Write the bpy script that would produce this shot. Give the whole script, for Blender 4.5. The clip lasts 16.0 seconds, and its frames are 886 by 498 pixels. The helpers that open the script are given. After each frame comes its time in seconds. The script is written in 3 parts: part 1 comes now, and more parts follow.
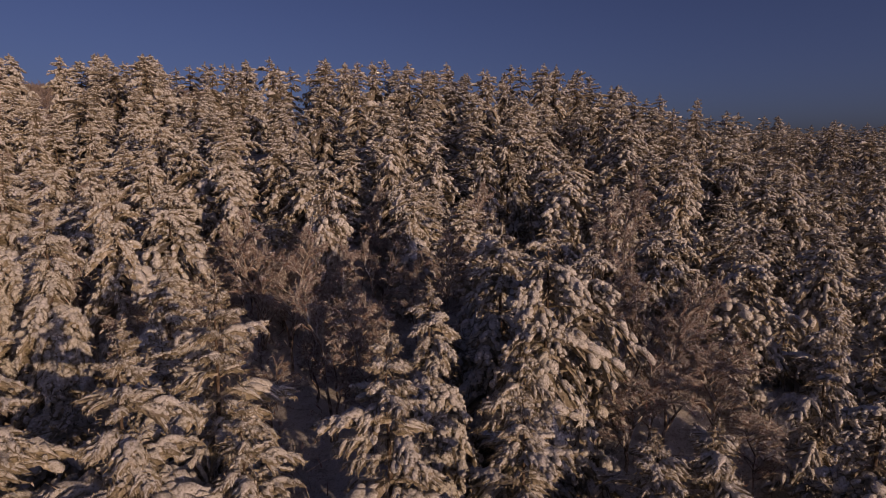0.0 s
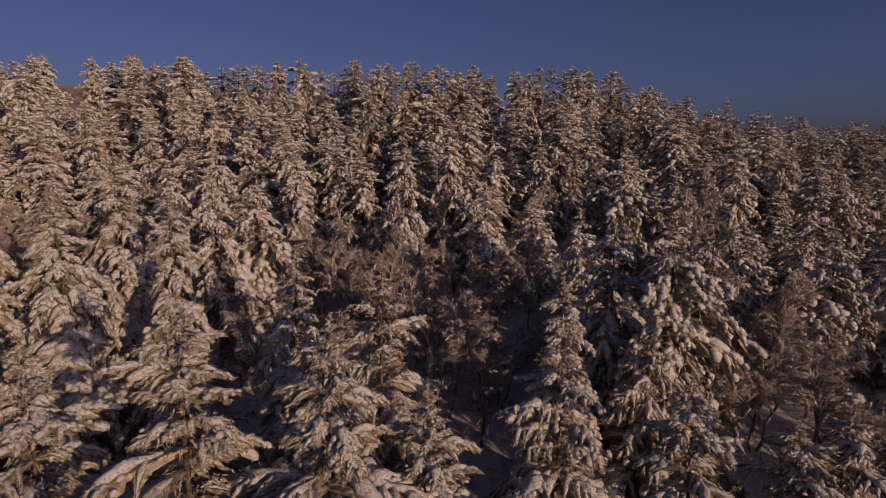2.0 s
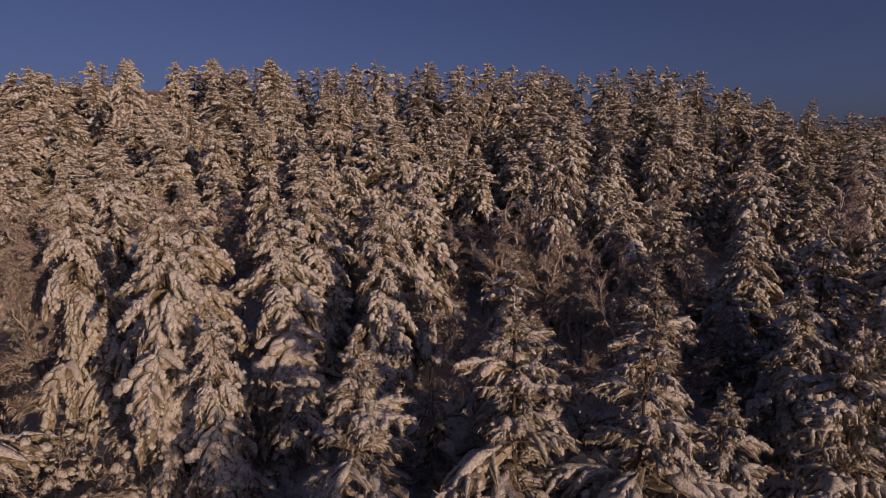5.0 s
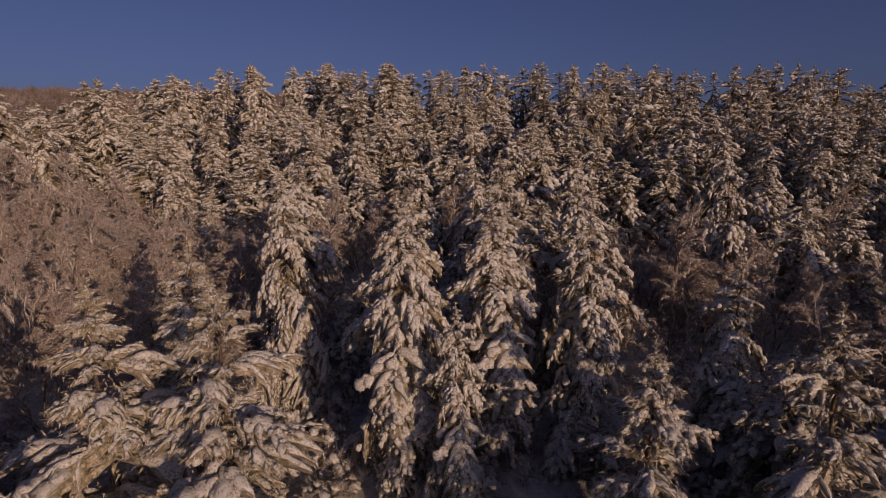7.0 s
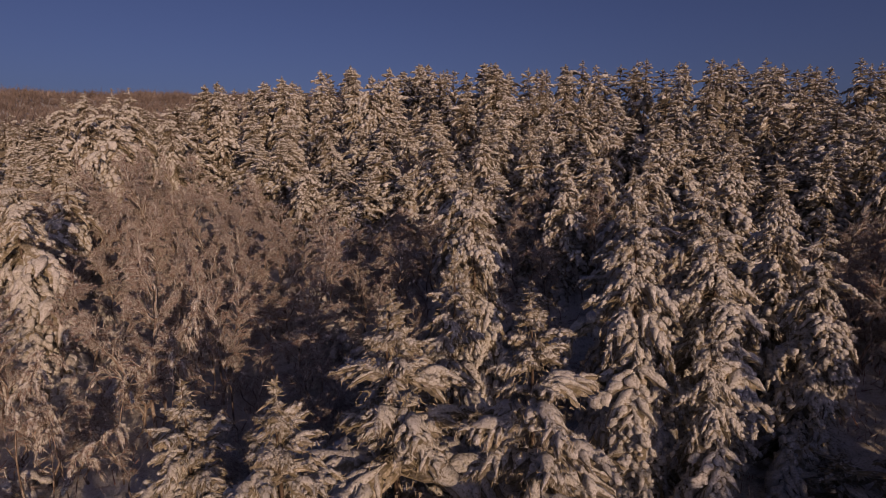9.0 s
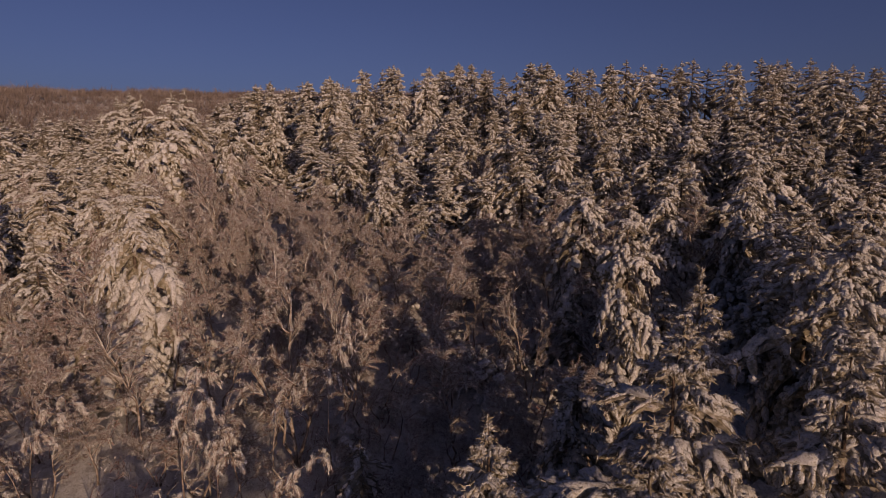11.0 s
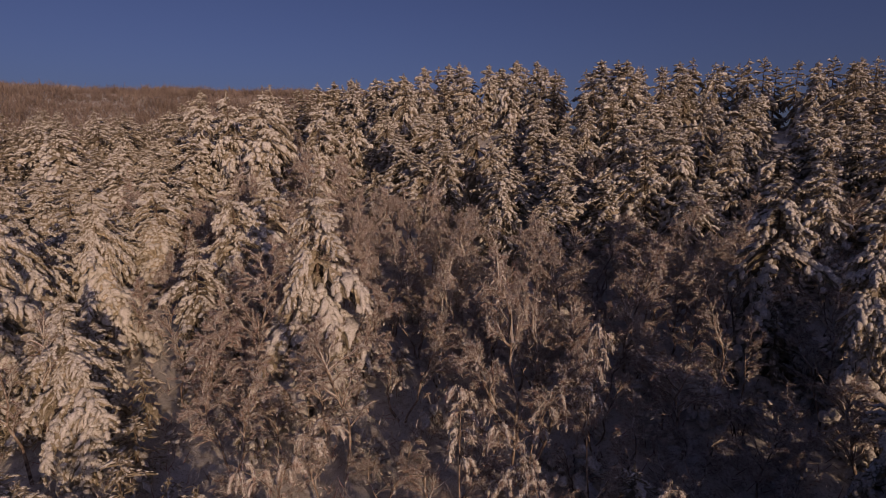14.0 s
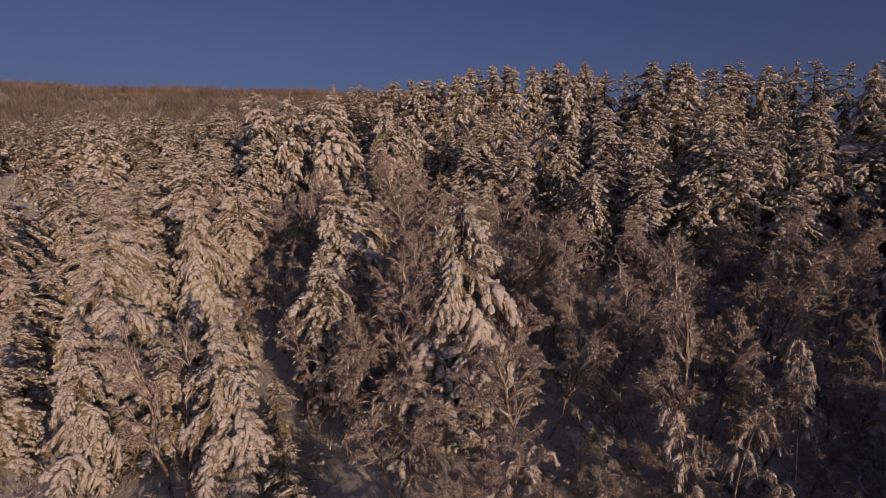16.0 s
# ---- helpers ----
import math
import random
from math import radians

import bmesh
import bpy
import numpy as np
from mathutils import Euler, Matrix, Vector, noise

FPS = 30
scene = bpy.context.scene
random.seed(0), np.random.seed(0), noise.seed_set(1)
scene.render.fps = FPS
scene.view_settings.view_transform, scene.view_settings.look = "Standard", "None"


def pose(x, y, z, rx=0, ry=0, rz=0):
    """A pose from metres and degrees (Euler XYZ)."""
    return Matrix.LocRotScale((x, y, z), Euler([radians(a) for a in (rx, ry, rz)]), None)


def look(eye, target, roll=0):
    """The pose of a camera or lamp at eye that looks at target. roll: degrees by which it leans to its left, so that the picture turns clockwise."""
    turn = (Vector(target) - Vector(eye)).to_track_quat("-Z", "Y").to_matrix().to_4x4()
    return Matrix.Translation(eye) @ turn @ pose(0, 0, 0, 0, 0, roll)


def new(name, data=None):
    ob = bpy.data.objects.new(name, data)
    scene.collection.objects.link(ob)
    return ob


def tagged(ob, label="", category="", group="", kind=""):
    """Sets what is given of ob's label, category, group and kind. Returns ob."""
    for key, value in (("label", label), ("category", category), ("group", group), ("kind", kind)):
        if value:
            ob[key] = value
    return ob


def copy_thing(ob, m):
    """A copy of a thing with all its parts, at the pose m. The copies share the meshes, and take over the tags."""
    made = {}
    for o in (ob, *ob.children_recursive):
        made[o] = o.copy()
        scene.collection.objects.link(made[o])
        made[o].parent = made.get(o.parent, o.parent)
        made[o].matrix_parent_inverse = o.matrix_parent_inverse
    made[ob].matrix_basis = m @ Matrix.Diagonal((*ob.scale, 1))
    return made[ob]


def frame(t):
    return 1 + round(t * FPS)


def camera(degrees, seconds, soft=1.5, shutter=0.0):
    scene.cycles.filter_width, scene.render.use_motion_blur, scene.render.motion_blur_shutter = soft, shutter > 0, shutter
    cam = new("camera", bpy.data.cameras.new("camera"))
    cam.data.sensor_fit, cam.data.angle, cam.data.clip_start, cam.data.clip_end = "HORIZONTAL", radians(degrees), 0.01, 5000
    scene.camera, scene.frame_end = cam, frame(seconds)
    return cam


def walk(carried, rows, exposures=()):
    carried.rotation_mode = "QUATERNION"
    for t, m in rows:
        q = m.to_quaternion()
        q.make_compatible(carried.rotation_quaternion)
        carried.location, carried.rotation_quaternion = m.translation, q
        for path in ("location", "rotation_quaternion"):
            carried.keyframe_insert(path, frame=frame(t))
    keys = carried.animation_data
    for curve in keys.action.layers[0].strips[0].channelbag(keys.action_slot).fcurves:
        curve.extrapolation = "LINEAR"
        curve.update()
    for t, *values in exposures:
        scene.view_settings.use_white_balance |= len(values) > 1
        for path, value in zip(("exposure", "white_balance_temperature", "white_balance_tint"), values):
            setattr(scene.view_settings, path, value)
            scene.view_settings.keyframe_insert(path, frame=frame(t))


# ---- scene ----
cam = camera(76.9, 16.0, soft=0.85)
METRES, EYE, TILT, LEAN, TURN = 100.0, 26.0, -9.5, 0.0, 0.0
ROWS = [
    (0.0, 0.0, 0.0, 0.0, 0.0, 0.0, -0.0),
    (0.5, -0.0238, -0.0044, 0.0, -0.09, -0.02, -0.01),
    (1.0, -0.0484, -0.008, -0.0004, -0.12, -0.02, 0.03),
    (1.5, -0.0705, -0.0108, -0.0007, -0.15, -0.04, 0.06),
    (2.0, -0.0938, -0.0132, -0.0012, -0.18, -0.06, 0.11),
    (2.5, -0.115, -0.0152, -0.0014, -0.22, -0.05, 0.13),
    (3.0, -0.1388, -0.0164, -0.0017, -0.29, -0.02, 0.15),
    (3.5, -0.1623, -0.0178, -0.0013, -0.22, -0.02, 0.19),
    (6.0, -0.3009, -0.0293, -0.0006, 5.32, -0.01, -0.88),
    (6.5, -0.3295, -0.0327, 0.0002, 7.09, -0.04, -1.16),
    (7.0, -0.3617, -0.0351, 0.0006, 9.0, -0.07, -1.52),
    (7.5, -0.3923, -0.037, 0.0007, 10.91, -0.11, -1.83),
    (8.0, -0.426, -0.0395, 0.0015, 12.63, -0.17, -2.13),
    (8.5, -0.4568, -0.0423, 0.0026, 14.01, -0.25, -2.36),
    (9.0, -0.4912, -0.0457, 0.0039, 14.29, -0.31, -2.34),
    (9.5, -0.5243, -0.049, 0.0051, 14.18, -0.34, -2.34),
    (12.0, -0.7026, -0.072, 0.0117, 13.6, -0.66, -2.23),
    (12.5, -0.7364, -0.0742, 0.0111, 13.46, -0.67, -2.19),
    (13.0, -0.7728, -0.0766, 0.0102, 13.32, -0.68, -2.18),
    (13.5, -0.8065, -0.0783, 0.0095, 13.18, -0.69, -2.2),
    (14.0, -0.8441, -0.0795, 0.0088, 13.02, -0.66, -2.21),
    (14.5, -0.8793, -0.0816, 0.0089, 12.91, -0.66, -2.16),
    (15.0, -0.919, -0.0832, 0.0092, 12.72, -0.63, -2.2),
    (15.5, -0.9554, -0.0848, 0.0102, 12.57, -0.64, -2.2),
    (16.0, -0.9953, -0.086, 0.0111, 12.38, -0.6, -2.24),
]
walk(cam, [(t, pose(0, 0, EYE, TILT, LEAN, TURN) @ pose(METRES * x, METRES * y, METRES * z, 90 + pitch, roll, yaw)) for t, x, y, z, yaw, pitch, roll in ROWS],
     exposures=[(0.0, -1.26, 7850, 53), (16.0, -1.26, 7850, 53)])

# ---- light: low warm sun behind the camera, clear winter sky ----
SUN_TURN, SUN_RISE = 138.0, 10.0
sun_way = Vector((math.sin(radians(SUN_TURN)) * math.cos(radians(SUN_RISE)), math.cos(radians(SUN_TURN)) * math.cos(radians(SUN_RISE)), math.sin(radians(SUN_RISE))))
world = bpy.data.worlds.new("sky")
scene.world = world
world.use_nodes = True
sky = world.node_tree.nodes.new("ShaderNodeTexSky")
sky.sky_type = "NISHITA"
sky.sun_disc = False
sky.sun_elevation, sky.sun_rotation = radians(SUN_RISE), radians(SUN_TURN)
sky.air_density, sky.dust_density, sky.ozone_density = 0.6, 2.3, 4.4
back = world.node_tree.nodes["Background"]
back.inputs["Strength"].default_value = 0.13
world.node_tree.links.new(sky.outputs["Color"], back.inputs["Color"])
sun_data = bpy.data.lights.new("sun", "SUN")
sun_data.energy, sun_data.angle, sun_data.color = 4.55, radians(0.6), (1.0, 0.92, 0.60)
sun = new("sun", sun_data)
sun.matrix_basis = look((0, -50, 200), Vector((0, -50, 200)) - sun_way)


# ---- materials ----
def material(name, rough=0.8, spec=0.3):
    m = bpy.data.materials.new(name)
    m.use_nodes = True
    b = m.node_tree.nodes["Principled BSDF"]
    b.inputs["Roughness"].default_value = rough
    b.inputs["Specular IOR Level"].default_value = spec
    return m, m.node_tree.nodes, m.node_tree.links, b


def noise_ramp(nodes, links, scale, stops, detail=4.0, rough=0.6, vector=None):
    """Object-space noise through a colour ramp."""
    tex = nodes.new("ShaderNodeTexNoise")
    tex.inputs["Scale"].default_value, tex.inputs["Detail"].default_value, tex.inputs["Roughness"].default_value = scale, detail, rough
    if vector:
        links.new(vector, tex.inputs["Vector"])
    ramp = nodes.new("ShaderNodeValToRGB")
    ramp.color_ramp.elements[0].position, ramp.color_ramp.elements[0].color = stops[0][0], (*stops[0][1], 1)
    ramp.color_ramp.elements[1].position, ramp.color_ramp.elements[1].color = stops[-1][0], (*stops[-1][1], 1)
    for p, c in stops[1:-1]:
        ramp.color_ramp.elements.new(p).color = (*c, 1)
    links.new(tex.outputs["Fac"], ramp.inputs["Fac"])
    return ramp.outputs["Color"], tex.outputs["Fac"]


def bump(nodes, links, bsdf, fac, strength, distance):
    b = nodes.new("ShaderNodeBump")
    b.inputs["Strength"].default_value, b.inputs["Distance"].default_value = strength, distance
    links.new(fac, b.inputs["Height"])
    links.new(b.outputs["Normal"], bsdf.inputs["Normal"])


def tint_by_object(nodes, links, color, low, high):
    """Lightness that differs from thing to thing."""
    info = nodes.new("ShaderNodeObjectInfo")
    span = nodes.new("ShaderNodeMapRange")
    span.inputs["To Min"].default_value, span.inputs["To Max"].default_value = low, high
    links.new(info.outputs["Random"], span.inputs["Value"])
    hsv = nodes.new("ShaderNodeHueSaturation")
    links.new(span.outputs["Result"], hsv.inputs["Value"])
    links.new(color, hsv.inputs["Color"])
    return hsv.outputs["Color"]


def world_place(nodes):
    return nodes.new("ShaderNodeNewGeometry").outputs["Position"]


def snow_material(name, scale, bits, low, high):
    """Snow; bits is the colour of what pokes through where the fine noise is lowest."""
    m, n, l, b = material(name, 0.75, 0.2)
    where = world_place(n)
    col, fac = noise_ramp(n, l, scale, ((low, bits), (high, (0.74, 0.73, 0.71)), (0.8, (0.88, 0.88, 0.88))), 8.0, 0.72, where)
    grain, fine = noise_ramp(n, l, 7.5, ((0.36, (0.40, 0.37, 0.27)), (0.50, (1, 1, 0.98)), (0.8, (1, 1, 1))), 6.0, 0.75, where)
    mix = n.new("ShaderNodeMix")
    mix.data_type, mix.blend_type = "RGBA", "MULTIPLY"
    mix.inputs["Factor"].default_value = 1.0
    l.new(col, mix.inputs["A"])
    l.new(grain, mix.inputs["B"])
    l.new(mix.outputs["Result"], b.inputs["Base Color"])
    both = n.new("ShaderNodeMath")
    both.operation = "MULTIPLY_ADD"
    both.inputs[1].default_value = 0.45
    l.new(fine, both.inputs[0])
    l.new(fac, both.inputs[2])
    bump(n, l, b, both.outputs["Value"], 0.9, 0.22)
    return m


SNOW = snow_material("tree snow", 3.4, (0.36, 0.31, 0.23), 0.31, 0.42)
FROST = snow_material("hoar frost", 2.0, (0.44, 0.33, 0.28), 0.36, 0.54)
GROUND_SNOW = snow_material("ground snow", 0.9, (0.40, 0.35, 0.31), 0.34, 0.48)

NEEDLES, n_, l_, b_ = material("spruce needles", 0.75, 0.2)
c_, f_ = noise_ramp(n_, l_, 2.6, ((0.28, (0.11, 0.098, 0.062)), (0.42, (0.22, 0.188, 0.122)), (0.53, (0.34, 0.295, 0.22)), (0.66, (0.66, 0.62, 0.56))), 6.0, 0.75, world_place(n_))
l_.new(tint_by_object(n_, l_, c_, 0.75, 1.25), b_.inputs["Base Color"])

BARK, n_, l_, b_ = material("spruce bark", 0.9, 0.2)
c_, f_ = noise_ramp(n_, l_, 4.0, ((0.3, (0.05, 0.035, 0.026)), (0.55, (0.13, 0.09, 0.065)), (0.75, (0.24, 0.20, 0.17))), 6.0, 0.7, world_place(n_))
l_.new(c_, b_.inputs["Base Color"])
bump(n_, l_, b_, f_, 0.6, 0.05)

BIRCH_BARK, n_, l_, b_ = material("birch bark", 0.8, 0.25)
c_, f_ = noise_ramp(n_, l_, 2.0, ((0.36, (0.06, 0.04, 0.035)), (0.5, (0.26, 0.20, 0.155)), (0.66, (0.58, 0.51, 0.44))), 6.0, 0.7, world_place(n_))
l_.new(c_, b_.inputs["Base Color"])

TWIGS, n_, l_, b_ = material("bare twigs", 0.8, 0.2)
c_, f_ = noise_ramp(n_, l_, 1.2, ((0.32, (0.12, 0.066, 0.054)), (0.5, (0.27, 0.155, 0.128)), (0.7, (0.48, 0.37, 0.32))), 5.0, 0.7, world_place(n_))
l_.new(tint_by_object(n_, l_, c_, 0.8, 1.2), b_.inputs["Base Color"])

FAR_TWIGS, n_, l_, b_ = material("far bare wood", 0.9, 0.1)
c_, f_ = noise_ramp(n_, l_, 0.05, ((0.3, (0.13, 0.10, 0.085)), (0.5, (0.22, 0.175, 0.15)), (0.7, (0.40, 0.34, 0.30))), 7.0, 0.75, world_place(n_))
l_.new(c_, b_.inputs["Base Color"])


# ---- mesh helpers ----
def mesh_of(name, pieces, mat, smooth=False):
    """One mesh from (points, triangles) pieces."""
    me = bpy.data.meshes.new(name)
    pieces = [p for p in pieces if len(p[1])]
    start, points, faces = 0, [], []
    for v, f in pieces:
        points.append(v)
        faces.append(f + start)
        start += len(v)
    points, faces = np.concatenate(points).astype(np.float32), np.concatenate(faces).astype(np.int32)
    me.vertices.add(len(points))
    me.vertices.foreach_set("co", points.ravel())
    me.loops.add(faces.size)
    me.loops.foreach_set("vertex_index", faces.ravel())
    me.polygons.add(len(faces))
    me.polygons.foreach_set("loop_start", np.arange(0, faces.size, 3, dtype=np.int32))
    me.polygons.foreach_set("use_smooth", np.full(len(faces), smooth))
    me.materials.append(mat)
    me.update(calc_edges=True)
    return me


def part(name, mesh, parent, label=""):
    ob = new(name, mesh)
    ob.parent = parent
    return tagged(ob, label) if label else ob


def unit(v):
    return v / np.maximum(np.linalg.norm(v, axis=-1, keepdims=True), 1e-9)


def pad(path, wide, high, low, around, rng, rough):
    """A lumpy closed roll along a path: wide to the sides, high above it and low below."""
    n = len(path)
    along = unit(np.gradient(path, axis=0))
    side = unit(np.cross(along, (0, 0, 1.0)) + 1e-6)
    up = np.cross(side, along)
    a = np.linspace(0, 2 * np.pi, around, endpoint=False) + rng.uniform(0, 1)
    swell = 1 + rough * rng.normal(size=(n, around))
    y = wide[:, None] * np.cos(a) * swell
    z = np.where(np.sin(a) > 0, high[:, None], low[:, None]) * np.sin(a) * swell
    v = path[:, None, :] + side[:, None, :] * y[..., None] + up[:, None, :] * z[..., None]
    i, j = np.meshgrid(np.arange(n - 1), np.arange(around), indexing="ij")
    a0, a1 = i * around + j, i * around + (j + 1) % around
    b0, b1 = a0 + around, a1 + around
    f = np.concatenate([np.stack([a0, b0, a1], -1).reshape(-1, 3), np.stack([a1, b0, b1], -1).reshape(-1, 3)])
    return v.reshape(-1, 3), f


def tube(path, radius, around):
    n = len(path)
    along = unit(np.gradient(path, axis=0))
    side = unit(np.cross(along, (0.31, 0.17, 0.05)) + 1e-6)
    other = np.cross(side, along)
    a = np.linspace(0, 2 * np.pi, around, endpoint=False)
    v = path[:, None, :] + radius[:, None, None] * (side[:, None, :] * np.cos(a)[:, None] + other[:, None, :] * np.sin(a)[:, None])
    i, j = np.meshgrid(np.arange(n - 1), np.arange(around), indexing="ij")
    a0, a1 = i * around + j, i * around + (j + 1) % around
    f = np.concatenate([np.stack([a0, a1, a0 + around], -1).reshape(-1, 3), np.stack([a1, a1 + around, a0 + around], -1).reshape(-1, 3)])
    return v.reshape(-1, 3), f


def blades(root, way, length, width, rng):
    """Thin leaf-like triangles from the roots along their ways."""
    side = unit(np.cross(way, rng.normal(size=way.shape))) * width[:, None]
    v = np.stack([root - side, root + side, root + way * length[:, None]], 1).reshape(-1, 3)
    return v, np.arange(len(v)).reshape(-1, 3)


def moved(piece, m):
    m = np.array(m)
    return piece[0] @ m[:3, :3].T + m[:3, 3], piece[1]


# ---- spruce ----
def lump(rng, at, way, r, long, n, around, rough):
    """A rounded heap of snow."""
    a = np.linspace(0.12, np.pi - 0.12, n)
    path = at + unit(np.asarray(way, float)) * (-np.cos(a) * r * long)[:, None]
    t = np.sin(a)
    return pad(path, r * t, 0.85 * r * t, 0.55 * r * t, around, rng, rough)


def bough(rng, L, detail, heavy=False):
    """A loaded spruce bough along +x: a limb and its side shoots in a drooping fan, each under a thick roll of snow and over a curtain of hanging twigs. Needle pieces and snow pieces."""
    shoots, lumps, count = ((11, 2, 760), (6, 2, 100), (4, 1, 36), (1, 0, 8))[detail]
    n0, m0, n1, m1 = ((10, 8, 7, 7), (6, 6, 5, 5), (4, 5, 4, 4), (3, 4, 3, 4))[detail]
    droop, bend = rng.uniform(0.35, 0.75) if heavy else rng.uniform(0.12, 0.42), rng.uniform(-0.25, 0.25)
    load = rng.uniform(0.75, 1.2) * ((1.3 if heavy else 1.0), (1.35 if heavy else 1.15), 1.3, 1.5)[detail]
    fan, big = 0.2 * L, min(L, 4.0)
    shoots += 4 if L > 5 else 0

    def spine(s):
        s = np.asarray(s, float)
        return np.stack([L * s * (1 - 0.12 * s), L * bend * s * s, L * (0.12 * s - droop * s * s)], -1)

    def roll(path, w, around):
        """Snow lying on a path, uneven along it."""
        n = len(path)
        u = np.linspace(0.0, 1.0, n)
        beads = np.abs(np.sin(rng.uniform(0, 3) + rng.uniform(4, 7) * u))
        w = w * np.sin(0.25 + (np.pi - 0.4) * u ** 0.85) * (0.55 + 0.7 * beads)
        return pad(path + np.column_stack([0 * w, 0.3 * rng.normal() * w, 0.4 * w]), 1.15 * w, 0.95 * w, 0.5 * w, around, rng, 0.2)

    def heaps(path, w, number):
        """Separate rounded heaps of snow along a path."""
        for q in range(number):
            f = (q + rng.uniform(0.35, 1.0)) / number * (len(path) - 1)
            i = min(int(f), len(path) - 2)
            r = w * rng.choice((0.5, 0.65, 0.85, 1.05, 1.3))
            at = path[i] + (path[i + 1] - path[i]) * (f - i) + rng.normal(size=3) * 0.3 * r
            spots.append((*(at + (0, 0, 0.25 * r)), r))
            snow.append(lump(rng, at + (0, 0, 0.25 * r), path[i + 1] - path[i], r, rng.uniform(0.9, 1.7), (6, 5, 4, 3)[detail], (8, 6, 5, 4)[detail], 0.24))

    needles, snow, roots, spots = [], [], [], []
    start = rng.uniform(0.12, 0.35)
    if detail == 0 and not heavy:
        snow.append(roll(spine(np.linspace(start, 1.04, n0)), (0.07 + 0.044 * big) * load, m0))
    else:
        heaps(spine(np.linspace(start, 1.04, n0)), ((0.06, 0.06, 0.07, 0.07)[detail] + (0.033, 0.036, 0.045, 0.05)[detail] * big) * load, (7, 5, 3, 2)[detail] + (4 if L > 5 else 0))
    s2 = np.linspace(0.0, 1.05, (7, 4, 3, 3)[detail])
    needles.append(pad(spine(s2) - (0, 0, 0.06), fan * (0.6, 0.8, 0.9, 1.0)[detail] * np.sin(0.4 + 2.6 * np.linspace(0, 1, len(s2))), 0.03 + 0 * s2, (0.10 + 0.07 * L) * np.sin(0.3 + 2.6 * np.linspace(0, 1, len(s2))) + 0.01, 4, rng, 0.28))
    for k in range(shoots):
        s0 = 0.16 + 0.82 * (k + rng.uniform(0.1, 0.9)) / shoots
        ln = L * rng.uniform(0.22, 0.44) * (1.2 - 0.7 * s0) + 0.05
        ang = (1 if k % 2 else -1) * radians(rng.uniform(25, 70)) * (1.1 - 0.4 * s0)
        u = np.linspace(0.0, 1.0, n1)
        fall = rng.uniform(0.2, 0.6) + (0.55 if heavy else 0.0) * rng.random()
        p = spine(s0) + np.stack([ln * u * math.cos(ang), ln * u * math.sin(ang), -ln * (0.05 * u + fall * u * u)], -1)
        w = (0.04 + 0.10 * ln) * load * rng.uniform(0.7, 1.3)
        if detail == 0 and rng.random() < (0.35 if heavy else 0.8):
            snow.append(roll(p, w * 0.85, m1))
        else:
            heaps(p, (0.05 + (0.085, 0.095, 0.14, 0.19)[detail] * ln) * load, (4, 3, 2, 1)[detail])
        under = (0.05 + 0.09 * ln) * np.sin(0.6 + 2.2 * u)
        needles.append(pad(p - (0, 0, 0.05), under * 1.35, 0.03 + 0 * u, under * 1.5, 4 if detail < 2 else 3, rng, 0.3))
        m = count // shoots
        roots.append(p[rng.integers(0, n1, m)] + rng.normal(size=(m, 3)) * (0.05, 0.05, 0.02) * (1, 1.6, 2.5, 3)[detail])
    for k in range(lumps):
        at = rng.uniform(0.3, 1.0)
        r = (0.08 + 0.03 * big) * rng.choice((0.7, 0.9, 1.2)) * load
        snow.append(lump(rng, spine(at) + (0, rng.normal() * fan * 0.6, 0.25 * r - abs(rng.normal()) * 0.1 * fan), spine(min(at + 0.1, 1.05)) - spine(at - 0.1), r, rng.uniform(0.8, 1.3), (6, 4, 4, 3)[detail], (7, 5, 5, 4)[detail], 0.16))
    m = count // 2
    roots.append(spine(rng.uniform(0.1, 1.02, m)) + np.column_stack([np.zeros(m), rng.uniform(-0.5, 0.5, m) * fan * (0.6 if detail == 0 else 1.1), np.full(m, -0.03)]))
    roots = np.concatenate(roots)
    # twigs hang in a curtain and poke out at the rim, most bare and some crusted with snow
    way = unit(rng.normal(size=(len(roots), 3)) * (0.45, 0.5, 0.25) + (0.3, 0, -0.9))
    lengths = rng.uniform(0.4, 1.2, len(roots)) * ((0.13 + 0.045 * L), (0.2 + 0.08 * L), (0.24 + 0.09 * L), (0.32 + 0.11 * L))[detail]
    widths = lengths * rng.uniform(0.05, 0.12, len(roots)) * (1, 1.3, 1.6, 1.9)[detail]
    white = rng.random(len(roots)) < (0.25, 0.22, 0.25, 0.3)[detail]
    needles.append(blades(roots[~white], way[~white], lengths[~white], widths[~white], rng))
    # tips that stick out through the snow, and crumbs of snow on the tips
    m = (90, 20, 8, 4)[detail]
    root = roots[rng.integers(0, len(roots), m)] + (0, 0, 0.06 + 0.02 * L)
    ln = rng.uniform(0.5, 1.2, m) * (0.10 + 0.035 * L)
    needles.append(blades(root, unit(rng.normal(size=(m, 3)) * (0.6, 0.8, 0.5) + (0.5, 0, 0.15)), ln, ln * rng.uniform(0.05, 0.1, m) * (1, 1.3, 1.7, 2)[detail], rng))
